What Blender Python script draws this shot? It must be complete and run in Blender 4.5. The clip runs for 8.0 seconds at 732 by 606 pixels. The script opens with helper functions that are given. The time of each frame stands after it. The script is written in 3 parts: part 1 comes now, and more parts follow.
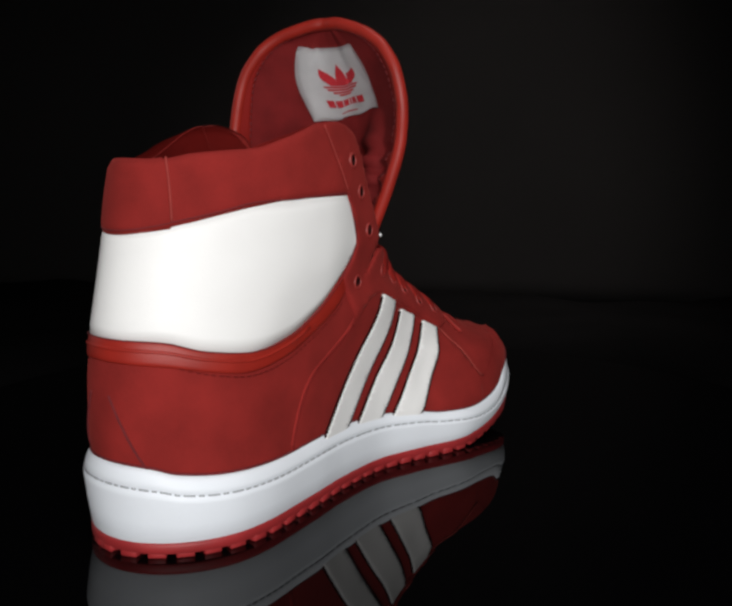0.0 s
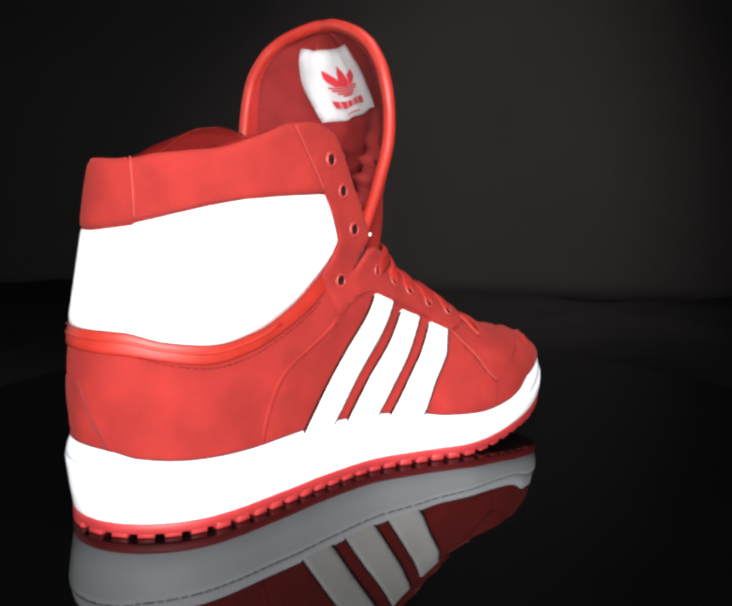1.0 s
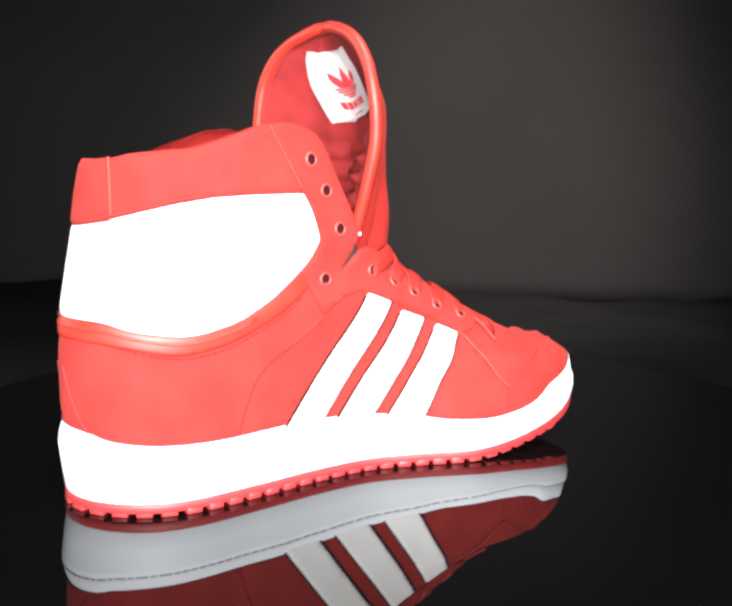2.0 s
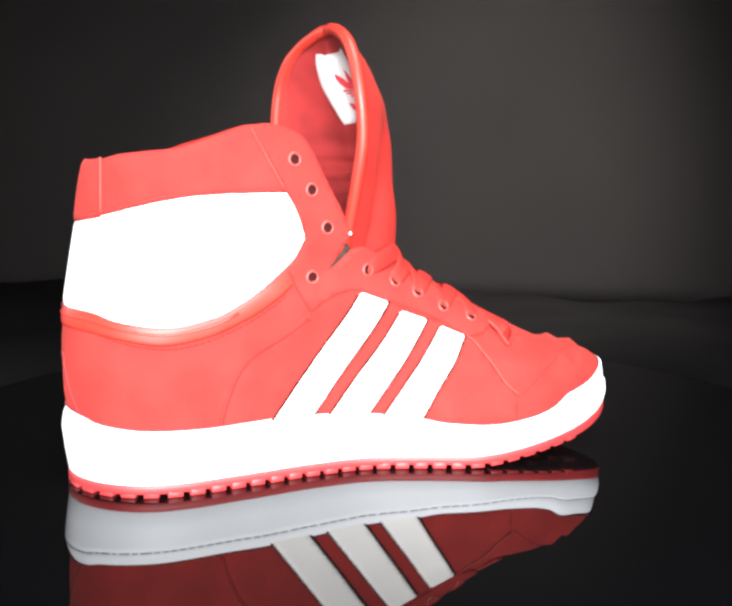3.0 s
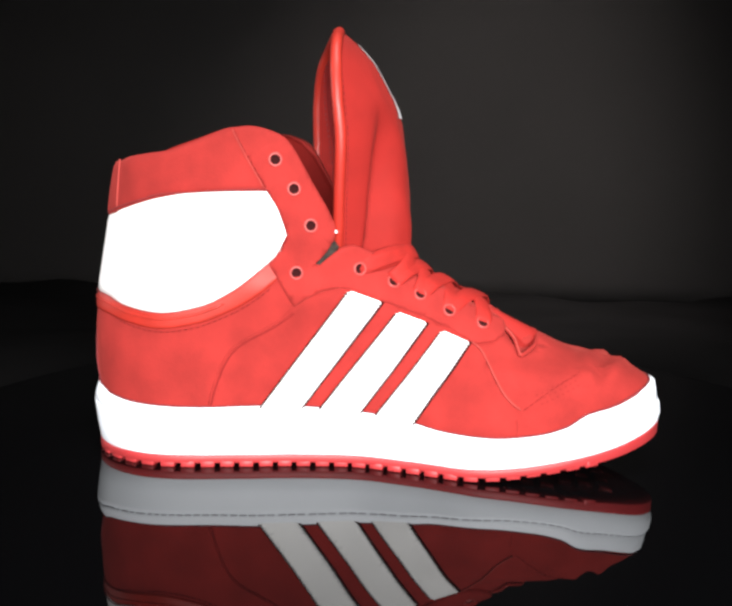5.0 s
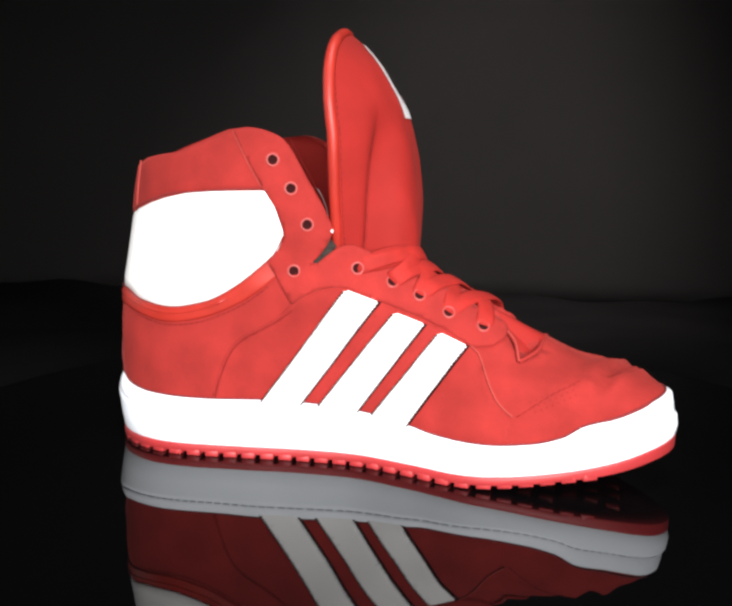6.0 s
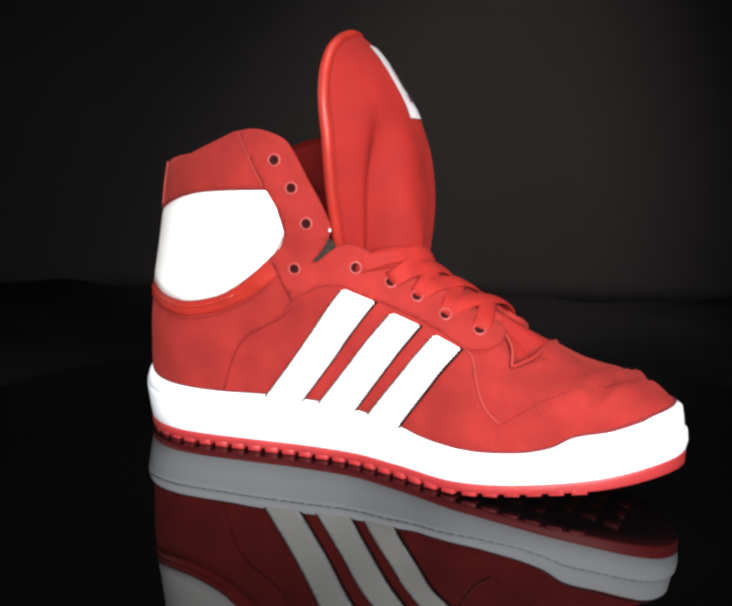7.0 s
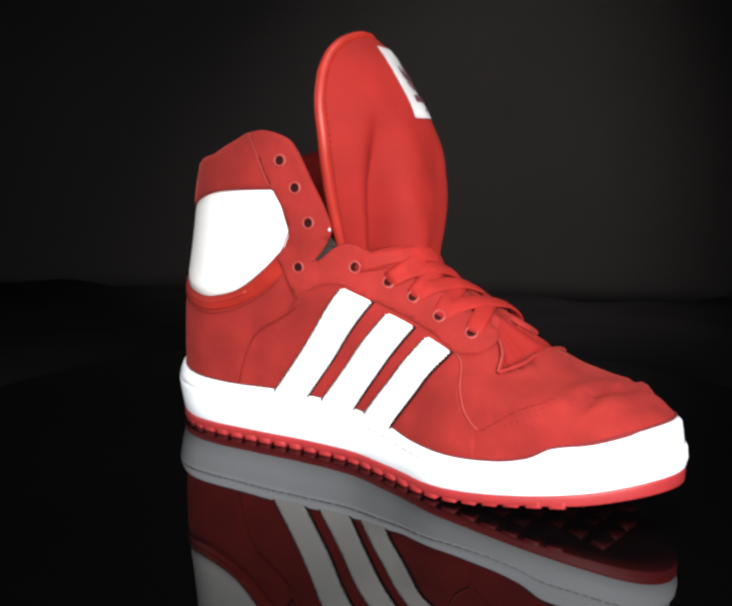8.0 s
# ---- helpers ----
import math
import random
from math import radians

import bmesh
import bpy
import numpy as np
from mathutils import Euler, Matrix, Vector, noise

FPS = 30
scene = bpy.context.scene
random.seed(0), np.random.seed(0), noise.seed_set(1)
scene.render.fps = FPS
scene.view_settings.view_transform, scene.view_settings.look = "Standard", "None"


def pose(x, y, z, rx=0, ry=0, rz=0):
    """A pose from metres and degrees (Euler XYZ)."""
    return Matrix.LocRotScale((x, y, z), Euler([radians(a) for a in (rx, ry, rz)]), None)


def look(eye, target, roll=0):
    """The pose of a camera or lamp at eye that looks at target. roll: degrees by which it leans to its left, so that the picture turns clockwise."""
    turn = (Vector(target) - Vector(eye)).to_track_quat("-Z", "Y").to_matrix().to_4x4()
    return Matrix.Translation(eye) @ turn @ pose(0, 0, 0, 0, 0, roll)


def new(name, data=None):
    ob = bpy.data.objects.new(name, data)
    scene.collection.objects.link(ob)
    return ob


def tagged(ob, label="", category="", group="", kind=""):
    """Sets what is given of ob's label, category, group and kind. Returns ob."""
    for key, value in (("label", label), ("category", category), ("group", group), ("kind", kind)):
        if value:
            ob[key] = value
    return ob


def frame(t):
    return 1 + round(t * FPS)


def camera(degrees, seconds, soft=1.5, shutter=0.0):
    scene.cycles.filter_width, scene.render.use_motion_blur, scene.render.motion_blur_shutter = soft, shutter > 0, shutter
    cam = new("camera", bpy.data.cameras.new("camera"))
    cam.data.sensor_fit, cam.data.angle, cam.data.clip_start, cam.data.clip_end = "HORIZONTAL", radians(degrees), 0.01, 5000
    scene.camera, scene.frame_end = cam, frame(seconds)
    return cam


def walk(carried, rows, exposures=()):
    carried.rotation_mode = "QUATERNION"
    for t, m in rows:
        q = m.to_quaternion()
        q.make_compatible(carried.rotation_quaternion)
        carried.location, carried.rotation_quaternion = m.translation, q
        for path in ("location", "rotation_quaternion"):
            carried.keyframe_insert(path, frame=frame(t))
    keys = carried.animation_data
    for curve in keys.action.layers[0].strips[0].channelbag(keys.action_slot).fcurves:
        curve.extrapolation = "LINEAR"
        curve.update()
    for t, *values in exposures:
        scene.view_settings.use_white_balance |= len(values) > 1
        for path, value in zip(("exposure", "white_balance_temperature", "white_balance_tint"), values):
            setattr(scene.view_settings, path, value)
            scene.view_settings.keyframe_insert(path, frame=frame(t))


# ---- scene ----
MM = 0.001

# ---- camera: stands still, a hand's reach from the shoe ----
cam = camera(47.7, 8.0, soft=3.0)
EYE = Vector((-0.0072, -0.43, 0.1535))
TILT = radians(8.754)
HELD = look(EYE, EYE + Vector((0, math.cos(TILT), -math.sin(TILT))), 1.42)
EXPOSURES = [(0.0, -2.55), (0.3, -2.2), (0.6, -1.62), (0.9, -1.02), (1.2, -0.34), (1.5, 0.1), (1.7, 0.28), (2.8, 0.58), (3.5, 0.5), (4.0, 0.12),
             (4.5, -0.26), (4.7, -0.36), (5.8, -0.7), (6.5, -0.82), (8.0, -1.04)]
walk(cam, [(0.0, HELD), (8.0, HELD)], EXPOSURES)

# ---- light ----
world = bpy.data.worlds.new("studio")
scene.world = world
world.use_nodes = True
world.node_tree.nodes["Background"].inputs[0].default_value = (0.9, 0.95, 1.0, 1)
world.node_tree.nodes["Background"].inputs[1].default_value = 0.0


def area_lamp(name, eye, target, size, watts, colour):
    data = bpy.data.lights.new(name, "AREA")
    data.shape, data.size, data.size_y, data.energy, data.color = "RECTANGLE", size[0], size[1], watts, colour
    ob = new(name, data)
    ob.matrix_world = look(eye, target)
    return ob


area_lamp("softbox_key", (0.07, -0.74, 0.25), (0.0, 0.0, 0.08), (0.5, 0.34), 7.0, (1.0, 0.985, 0.975)).data.spread = radians(72)
area_lamp("softbox_top", (0.1, -0.2, 0.95), (0.05, 0.0, 0.0), (0.4, 0.4), 1.9, (1.0, 0.98, 0.97)).data.spread = radians(70)
area_lamp("softbox_side", (-0.80, 0.12, 0.34), (-0.1, 0.0, 0.08), (0.16, 0.5), 0.5, (1.0, 0.98, 0.97)).data.spread = radians(70)
spot = bpy.data.lights.new("backdrop_spot", "SPOT")
spot.energy, spot.spot_size, spot.spot_blend, spot.shadow_soft_size, spot.color = 370, radians(33), 1.0, 0.05, (1.0, 0.91, 0.87)
new("backdrop_spot", spot).matrix_world = look((0.50, -0.15, 1.25), (0.09, 0.69, 0.05))


# ---- small tools ----
def curve(*pts):
    """A smooth function through (x, y) pairs, held at its ends."""
    xs, ys = np.array([p[0] for p in pts], float), np.array([p[1] for p in pts], float)
    h = np.diff(xs)
    s = np.diff(ys) / h
    m = np.zeros(len(xs))
    for i in range(1, len(xs) - 1):
        if s[i - 1] * s[i] > 0:
            m[i] = 2 * s[i - 1] * s[i] / (s[i - 1] + s[i])
    if len(s):
        m[0], m[-1] = s[0], s[-1]

    def at(x):
        x = min(max(x, xs[0]), xs[-1])
        i = min(int(np.searchsorted(xs, x, side="right")) - 1, len(h) - 1)
        t = (x - xs[i]) / h[i]
        return ((1 + 2 * t) * (1 - t) ** 2 * ys[i] + t * (1 - t) ** 2 * h[i] * m[i]
                + t * t * (3 - 2 * t) * ys[i + 1] + t * t * (t - 1) * h[i] * m[i + 1])
    return at


def part(name, bm, material, parent, label=""):
    """Links a bmesh as one smooth mesh object under a thing or a part."""
    me = bpy.data.meshes.new(name)
    bmesh.ops.recalc_face_normals(bm, faces=bm.faces)
    for f in bm.faces:
        f.smooth = True
    bm.to_mesh(me)
    bm.free()
    for mat in (material if isinstance(material, (list, tuple)) else [material]):
        me.materials.append(mat)
    ob = new(name, me)
    if parent:
        ob.parent = parent
    if label:
        ob["label"] = label
    return ob


def grid(rows, closed=False):
    """A bmesh of quads over rows of points."""
    bm = bmesh.new()
    vs = [[bm.verts.new(p) for p in row] for row in rows]
    n = len(rows[0])
    for a, b in zip(vs, vs[1:]):
        for i in range(n if closed else n - 1):
            bm.faces.new((a[i], a[(i + 1) % n], b[(i + 1) % n], b[i]))
    return bm


def smooth_line(pts, step=1.5, close=False):
    """Points every step along a Catmull-Rom line through 2D or 3D points."""
    pts = [Vector(p) for p in pts]
    out, n = [], len(pts)
    for i in range(n if close else n - 1):
        if close:
            a, b, c, d = (pts[(i + k) % n] for k in (-1, 0, 1, 2))
        else:
            a, b, c, d = pts[max(i - 1, 0)], pts[i], pts[i + 1], pts[min(i + 2, n - 1)]
        k = max(1, round((c - b).length / step))
        for j in range(k):
            t = j / k
            out.append(0.5 * (2 * b + (c - a) * t + (2 * a - 5 * b + 4 * c - d) * t * t + (3 * b - a - 3 * c + d) * t ** 3))
    if not close:
        out.append(pts[-1])
    return out


def tube(line, radius, sides=8, flat=1.0, ups=None):
    """A round or flattened tube along 3D points; ups gives the direction of its thin side."""
    rows = []
    for i, p in enumerate(line):
        along = (line[min(i + 1, len(line) - 1)] - line[max(i - 1, 0)]).normalized()
        up = ups[i] if ups else Vector((0.02, 0.01, 1))
        side = along.cross(up).normalized()
        up = side.cross(along).normalized()
        rows.append([p + side * math.cos(2 * math.pi * k / sides) * radius + up * math.sin(2 * math.pi * k / sides) * radius * flat
                     for k in range(sides)])
    bm = grid(rows, closed=True)
    bm.verts.ensure_lookup_table()
    n = len(bm.verts)
    bm.faces.new([bm.verts[k] for k in range(sides)])
    bm.faces.new([bm.verts[n - 1 - k] for k in range(sides)])
    return bm


def stitches(name, line, mat, parent, thick=0.35, dash=2.2, gap=1.0):
    """Short thread dashes laid along a line of points (metres)."""
    bm = bmesh.new()
    run, here = 0.0, []
    fine = []
    for a, b in zip(line, line[1:]):
        k = max(1, round((b - a).length / (0.3 * MM)))
        fine += [a.lerp(b, i / k) for i in range(k)]
    per = (dash + gap) * MM
    for a, b in zip(fine, fine[1:]):
        if run % per < dash * MM:
            here.append(a)
        elif len(here) > 1:
            dash_box(bm, here[0], here[-1], thick * MM)
            here = []
        else:
            here = []
        run += (b - a).length
    return tagged(part(name, bm, mat, parent), kind="stuff")


def dash_box(bm, a, b, r):
    along = (b - a).normalized()
    s1 = along.cross(Vector((0.3, 0.2, 0.9))).normalized() * r
    s2 = along.cross(s1).normalized() * r
    ends = [[bm.verts.new(p + s1 * math.cos(k * math.pi / 2) + s2 * math.sin(k * math.pi / 2)) for k in range(4)] for p in (a, a.lerp(b, 0.5), b)]
    for u, w in zip(ends, ends[1:]):
        for k in range(4):
            bm.faces.new((u[k], u[(k + 1) % 4], w[(k + 1) % 4], w[k]))


# ---- materials ----
def material(name, colour, rough, spots=(0.85, 1.12), scale=60, fine=900, bump=0.15, bump_dist=0.0004, sheen=0.0, metal=0.0, coat=0.0,
             specular=0.5, ior=1.5):
    mat = bpy.data.materials.new(name)
    mat.use_nodes = True
    nt = mat.node_tree
    bsdf = nt.nodes["Principled BSDF"]
    co = nt.nodes.new("ShaderNodeTexCoord")

    def noise_tex(s, detail):
        n = nt.nodes.new("ShaderNodeTexNoise")
        n.inputs["Scale"].default_value, n.inputs["Detail"].default_value = s, detail
        nt.links.new(co.outputs["Object"], n.inputs["Vector"])
        return n
    big, small = noise_tex(scale, 4), noise_tex(fine, 2)
    both = nt.nodes.new("ShaderNodeMath")
    both.operation = "MULTIPLY_ADD"
    both.inputs[1].default_value = 0.14
    nt.links.new(small.outputs["Fac"], both.inputs[0])
    half = nt.nodes.new("ShaderNodeMath")
    half.operation = "MULTIPLY"
    half.inputs[1].default_value = 0.86
    nt.links.new(big.outputs["Fac"], half.inputs[0])
    nt.links.new(half.outputs[0], both.inputs[2])
    ramp = nt.nodes.new("ShaderNodeValToRGB")
    ramp.color_ramp.elements[0].position, ramp.color_ramp.elements[1].position = 0.3, 0.7
    ramp.color_ramp.elements[0].color = (*[min(c * spots[0], 1) for c in colour], 1)
    ramp.color_ramp.elements[1].color = (*[min(c * spots[1], 1) for c in colour], 1)
    nt.links.new(both.outputs[0], ramp.inputs["Fac"])
    nt.links.new(ramp.outputs["Color"], bsdf.inputs["Base Color"])
    bsdf.inputs["Roughness"].default_value, bsdf.inputs["Metallic"].default_value = rough, metal
    bsdf.inputs["Specular IOR Level"].default_value = specular
    bsdf.inputs["Sheen Weight"].default_value, bsdf.inputs["Sheen Roughness"].default_value = sheen, 0.4
    bsdf.inputs["Coat Weight"].default_value, bsdf.inputs["IOR"].default_value = coat, ior
    if sheen:
        bsdf.inputs["Sheen Tint"].default_value = (1, 0.16, 0.13, 1)
    if bump:
        b = nt.nodes.new("ShaderNodeBump")
        b.inputs["Strength"].default_value, b.inputs["Distance"].default_value = bump, bump_dist
        nt.links.new(small.outputs["Fac"], b.inputs["Height"])
        nt.links.new(b.outputs["Normal"], bsdf.inputs["Normal"])
    return mat


RED = (0.225, 0.0174, 0.0147)
SUEDE = material("red_suede", RED, 0.9, (0.80, 1.15), 55, 900, 0.3, sheen=0.10, specular=0.15)
LACQUER = material("red_lacquer", (0.26, 0.027, 0.023), 0.5, (0.9, 1.1), 120, 1500, 0.05)
# for stitches and holes, and for the shadow line drawn beside the heel overlap
THREAD_AND_SHADE = material("red_thread_and_shade", (0.15, 0.011, 0.010), 0.85, (0.8, 1.2), 200, 2000, 0.1, specular=0.1)
CUT = material("pale_cut_suede", (0.30, 0.045, 0.038), 0.9, (0.85, 1.1), 150, 1500, 0.1, specular=0.1)
NUBUCK = material("red_nubuck", (0.215, 0.0096, 0.0072), 0.8, (0.88, 1.1), 40, 1200, 0.25, sheen=0.05, specular=0.2)
LEATHER = material("red_smooth_leather", (0.29, 0.018, 0.011), 0.46, (0.86, 1.1), 90, 1800, 0.2, specular=0.35)
LINING = material("red_textile_lining", (0.15, 0.0095, 0.0098), 0.85, (0.75, 1.2), 70, 2200, 0.3, specular=0.2)
LACE = material("red_woven_lace", (0.255, 0.0108, 0.0075), 0.75, (0.85, 1.1), 120, 2600, 0.5, specular=0.25)
WHITE = material("white_leather", (0.80, 0.80, 0.79), 0.45, (0.97, 1.02), 40, 1400, 0.1, specular=0.35)
RUBBER = material("white_rubber", (0.77, 0.81, 0.86), 0.5, (0.97, 1.02), 30, 700, 0.05, specular=0.35)
RED_RUBBER = material("red_rubber", (0.30, 0.020, 0.022), 0.55, (0.85, 1.1), 80, 900, 0.1)
STITCH = material("grey_stitching", (0.30, 0.31, 0.33), 0.8, (0.9, 1.1), 200, 2000, 0.1)
# for stitches, and for shade drawn as dark lines at panel and sole seams
DARK_THREAD_AND_SHADE = material("dark_red_thread_and_shade", (0.13, 0.008, 0.010), 0.85, (0.8, 1.2), 200, 2000, 0.1)
# near-black for eyelet openings and for the shade painted behind the stripe teeth
HOLE_SHADE = material("dark_hole_shade", (0.02, 0.004, 0.004), 0.9, (0.8, 1.2), 200, 2000, 0.0, specular=0.05)
FABRIC = material("white_woven_label", (0.74, 0.74, 0.75), 0.7, (0.94, 1.03), 120, 2400, 0.3)
PRINT = material("red_print", (0.45, 0.02, 0.03), 0.7, (0.9, 1.1), 200, 2000, 0.0)
TAPE = material("grey_brown_woven_tape", (0.026, 0.020, 0.017), 0.85, (0.35, 1.5), 420, 2600, 0.5, specular=0.15)
NAVY = material("dark_print", (0.07, 0.015, 0.03), 0.7, (0.9, 1.1), 200, 2000, 0.0)
ACRYLIC = material("black_gloss_acrylic", (0.0014, 0.0014, 0.0016), 0.015, (0.9, 1.1), 8, 300, 0.0, ior=1.32)
CLOTH = material("black_cloth", (0.0023, 0.0021, 0.0022), 0.85, (0.7, 1.3), 9, 600, 0.3, 0.001, specular=0.06)
PAPER = material("charcoal_backdrop", (0.016, 0.015, 0.0147), 0.85, (0.9, 1.1), 4, 200, 0.05, specular=0.08)
ROOM = material("dark_studio_wall", (0.03, 0.03, 0.03), 0.9, (0.9, 1.1), 3, 80, 0.1)

# ---- the set: table, backdrop, dark room ----
BACK = 0.69


def slab(name, lo, hi, mat, label, category):
    bm = bmesh.new()
    bmesh.ops.create_cube(bm, size=1)
    for v in bm.verts:
        v.co = Vector([l + (c + 0.5) * (h - l) for c, l, h in zip(v.co, lo, hi)])
    ob = part(name, bm, mat, None)
    for f in ob.data.polygons:
        f.use_smooth = False
    return tagged(ob, label, category, kind="structure")


slab("floor", (-2.5, -3.0, -0.80), (2.5, 1.6, -0.75), ROOM, "dark studio floor under the table", "floor")
slab("ceiling", (-2.5, -3.0, 2.0), (2.5, 1.6, 2.05), ROOM, "dark studio ceiling above the set", "ceiling")
slab("wall_north", (-2.5, 1.6, -0.80), (2.5, 1.65, 2.05), ROOM, "dark studio wall behind the backdrop", "wall")
slab("wall_south", (-2.5, -3.05, -0.80), (2.5, -3.0, 2.05), ROOM, "dark studio wall facing the set", "wall")
slab("wall_east", (2.5, -3.0, -0.80), (2.55, 1.6, 2.05), ROOM, "dark studio side wall", "wall")
slab("wall_west", (-2.55, -3.0, -0.80), (-2.5, 1.6, 2.05), ROOM, "dark studio side wall", "wall")


def table():
    ob = tagged(new("table"), "table under a wrinkled matte black cloth", "table")
    rows = []
    for j in range(121):
        y = -0.75 + j * (BACK + 0.75) / 120
        row = []
        for i in range(141):
            x = -0.95 + i * 1.9 / 140
            away = max(0.0, math.hypot(x - 0.016, y - 0.04) - 0.31)
            z = -0.012 + min(away * 6, 1) * (0.006 * noise.noise((x * 5, y * 9, 1)) + 0.003 * noise.noise((x * 14, y * 20, 4)))
            if y > 0.30:
                # folds where the cloth is bunched before the backdrop
                z += (y - 0.30) / 0.39 * (0.016 * noise.noise((x * 4, y * 5, 9)) + 0.007 * abs(noise.noise((x * 9 + y * 6, y * 14 - x * 4, 5))) + 0.006)
            row.append((x, y, z - (0.01 if away == 0 else 0)))
        rows.append(row)
    part("tablecloth", grid(rows), CLOTH, ob)
    bm = bmesh.new()
    bmesh.ops.create_cube(bm, size=1)
    for v in bm.verts:
        v.co = Vector((v.co.x * 1.9, v.co.y * 1.44 - 0.03, v.co.z * 0.03 - 0.05))
    part("tabletop", bm, CLOTH, ob)
    for sx in (-0.9, 0.9):
        for sy in (-0.7, 0.64):
            bm = bmesh.new()
            bmesh.ops.create_cube(bm, size=1)
            for v in bm.verts:
                v.co = Vector((sx + v.co.x * 0.05, sy + v.co.y * 0.05, -0.4075 + v.co.z * 0.685))
            part("leg", bm, CLOTH, ob)
    return ob


def backdrop():
    rows = []
    for j in range(41):
        z = -0.016 + j * 1.3 / 40
        rows.append([(-1.2 + i * 0.05, BACK + 0.012 + 0.006 * noise.noise((i * 0.21, z * 3, 2)) + 0.02 * max(0, z) ** 2, z) for i in range(49)])
    bm = grid(rows)
    bmesh.ops.solidify(bm, geom=bm.faces[:], thickness=-0.002)
    return tagged(part("backdrop", bm, PAPER, None), "charcoal grey paper backdrop hanging behind the table", "backdrop", kind="structure")


table()
backdrop()

DISC = (0.0164, 0.0406)


def turntable():
    ob = tagged(new("turntable"), "round turntable with a mirror-black acrylic top", "turntable")
    prof = [(0.0, 0.0), (0.2, 0.0), (0.2957, 0.0), (0.2969, -0.0004), (0.2974, -0.0014), (0.2974, -0.0066), (0.2965, -0.008), (0.0, -0.008)]
    rows = [[(DISC[0] + r * math.cos(2 * math.pi * k / 128), DISC[1] + r * math.sin(2 * math.pi * k / 128), z) for k in range(128)]
            for r, z in prof]
    bm = grid(rows, closed=True)
    bmesh.ops.remove_doubles(bm, verts=bm.verts, dist=1e-6)
    plate = part("plate", bm, ACRYLIC, ob)
    for f in plate.data.polygons:
        f.use_smooth = abs(f.normal.z) < 0.9
    bm = bmesh.new()
    bmesh.ops.create_cone(bm, cap_ends=True, segments=48, radius1=0.09, radius2=0.09, depth=0.024)
    for v in bm.verts:
        v.co.z -= 0.021
        v.co.x += DISC[0]
        v.co.y += DISC[1]
    part("base", bm, CLOTH, ob)
    return ob


turntable_thing = turntable()

# ---- the last: the shoe's form, in millimetres; x from heel to toe, near side at low y ----
rear = curve((20, -155), (36, -156.5), (47, -158), (68, -158.3), (84, -157), (94, -155.5), (112, -152.5), (130, -149.5), (144, -147.5), (159, -144.5), (178, -141))
front = curve((20, 149), (42, 149), (47, 147.5), (51, 143), (55.5, 135), (59, 120), (62, 107), (71, 86), (80, 67), (89, 50), (96, 35), (101, 24), (108, 16),
              (116, 11), (130, 9), (150, 3), (178, -6))
centre = curve((-160, 14), (-60, 16), (0, 19), (80, 24), (155, 28.5))
far_sole = curve((-150, 52), (-70, 54), (-10, 60), (20, 66), (60, 74), (110, 72), (150, 70))
COLS = (-150, -110, -70, -40, -10, 20, 60, 110, 150)
NEAR = {30: (-23, -24, -18, -12, -9, -14, -23, -24, -24), 50: (-22, -23, -19, -13, -9, -9, -17, -22, -22),
        70: (-22, -23, -20, -15, -11, -8, -9, -15, -18), 95: (-22, -24, -22, -20, -17, -10, -8, -8, -8),
        115: (-23, -26, -25, -21, -20, -14, -8, -8, -8), 140: (-24, -27, -26, -20, -17, -14, -10, -8, -8),
        178: (-23, -25, -23, -19, -16, -14, -10, -8, -8)}
near_rows = [(z, curve(*zip(COLS, row))) for z, row in NEAR.items()]
rear_round = curve((30, 46), (70, 50), (95, 62), (125, 74), (178, 78))
fade = curve((30, 1), (60, 0.85), (80, 0.5), (110, 0.05), (140, 0))


def near_y(x, z):
    return curve(*[(level, f(x)) for level, f in near_rows])(z)


def ring(side, phi, xr, xf, wide, lr=45, lf=(115, 85), out=0.0):
    """A closed outline with rounded ends; side -1 near, 1 far; phi 0 at the heel, pi at the toe."""
    x = xr - out + (xf - xr + 2 * out) * (1 - math.cos(phi)) / 2
    d, e = x - xr + out, xf + out - x
    k = math.sqrt(max(0, 1 - (1 - min(1, d / lr)) ** 2)) * math.sqrt(max(0, 1 - (1 - min(1, e / lf[side > 0])) ** 2))
    yc = centre(x)
    return x, yc + (wide(x, side) + side * out - yc) * k


near_round = curve((30, 112), (50, 105), (75, 110), (100, 110), (125, 70), (178, 55))
far_round = curve((30, 84), (50, 75), (75, 72), (100, 85), (125, 70), (178, 55))


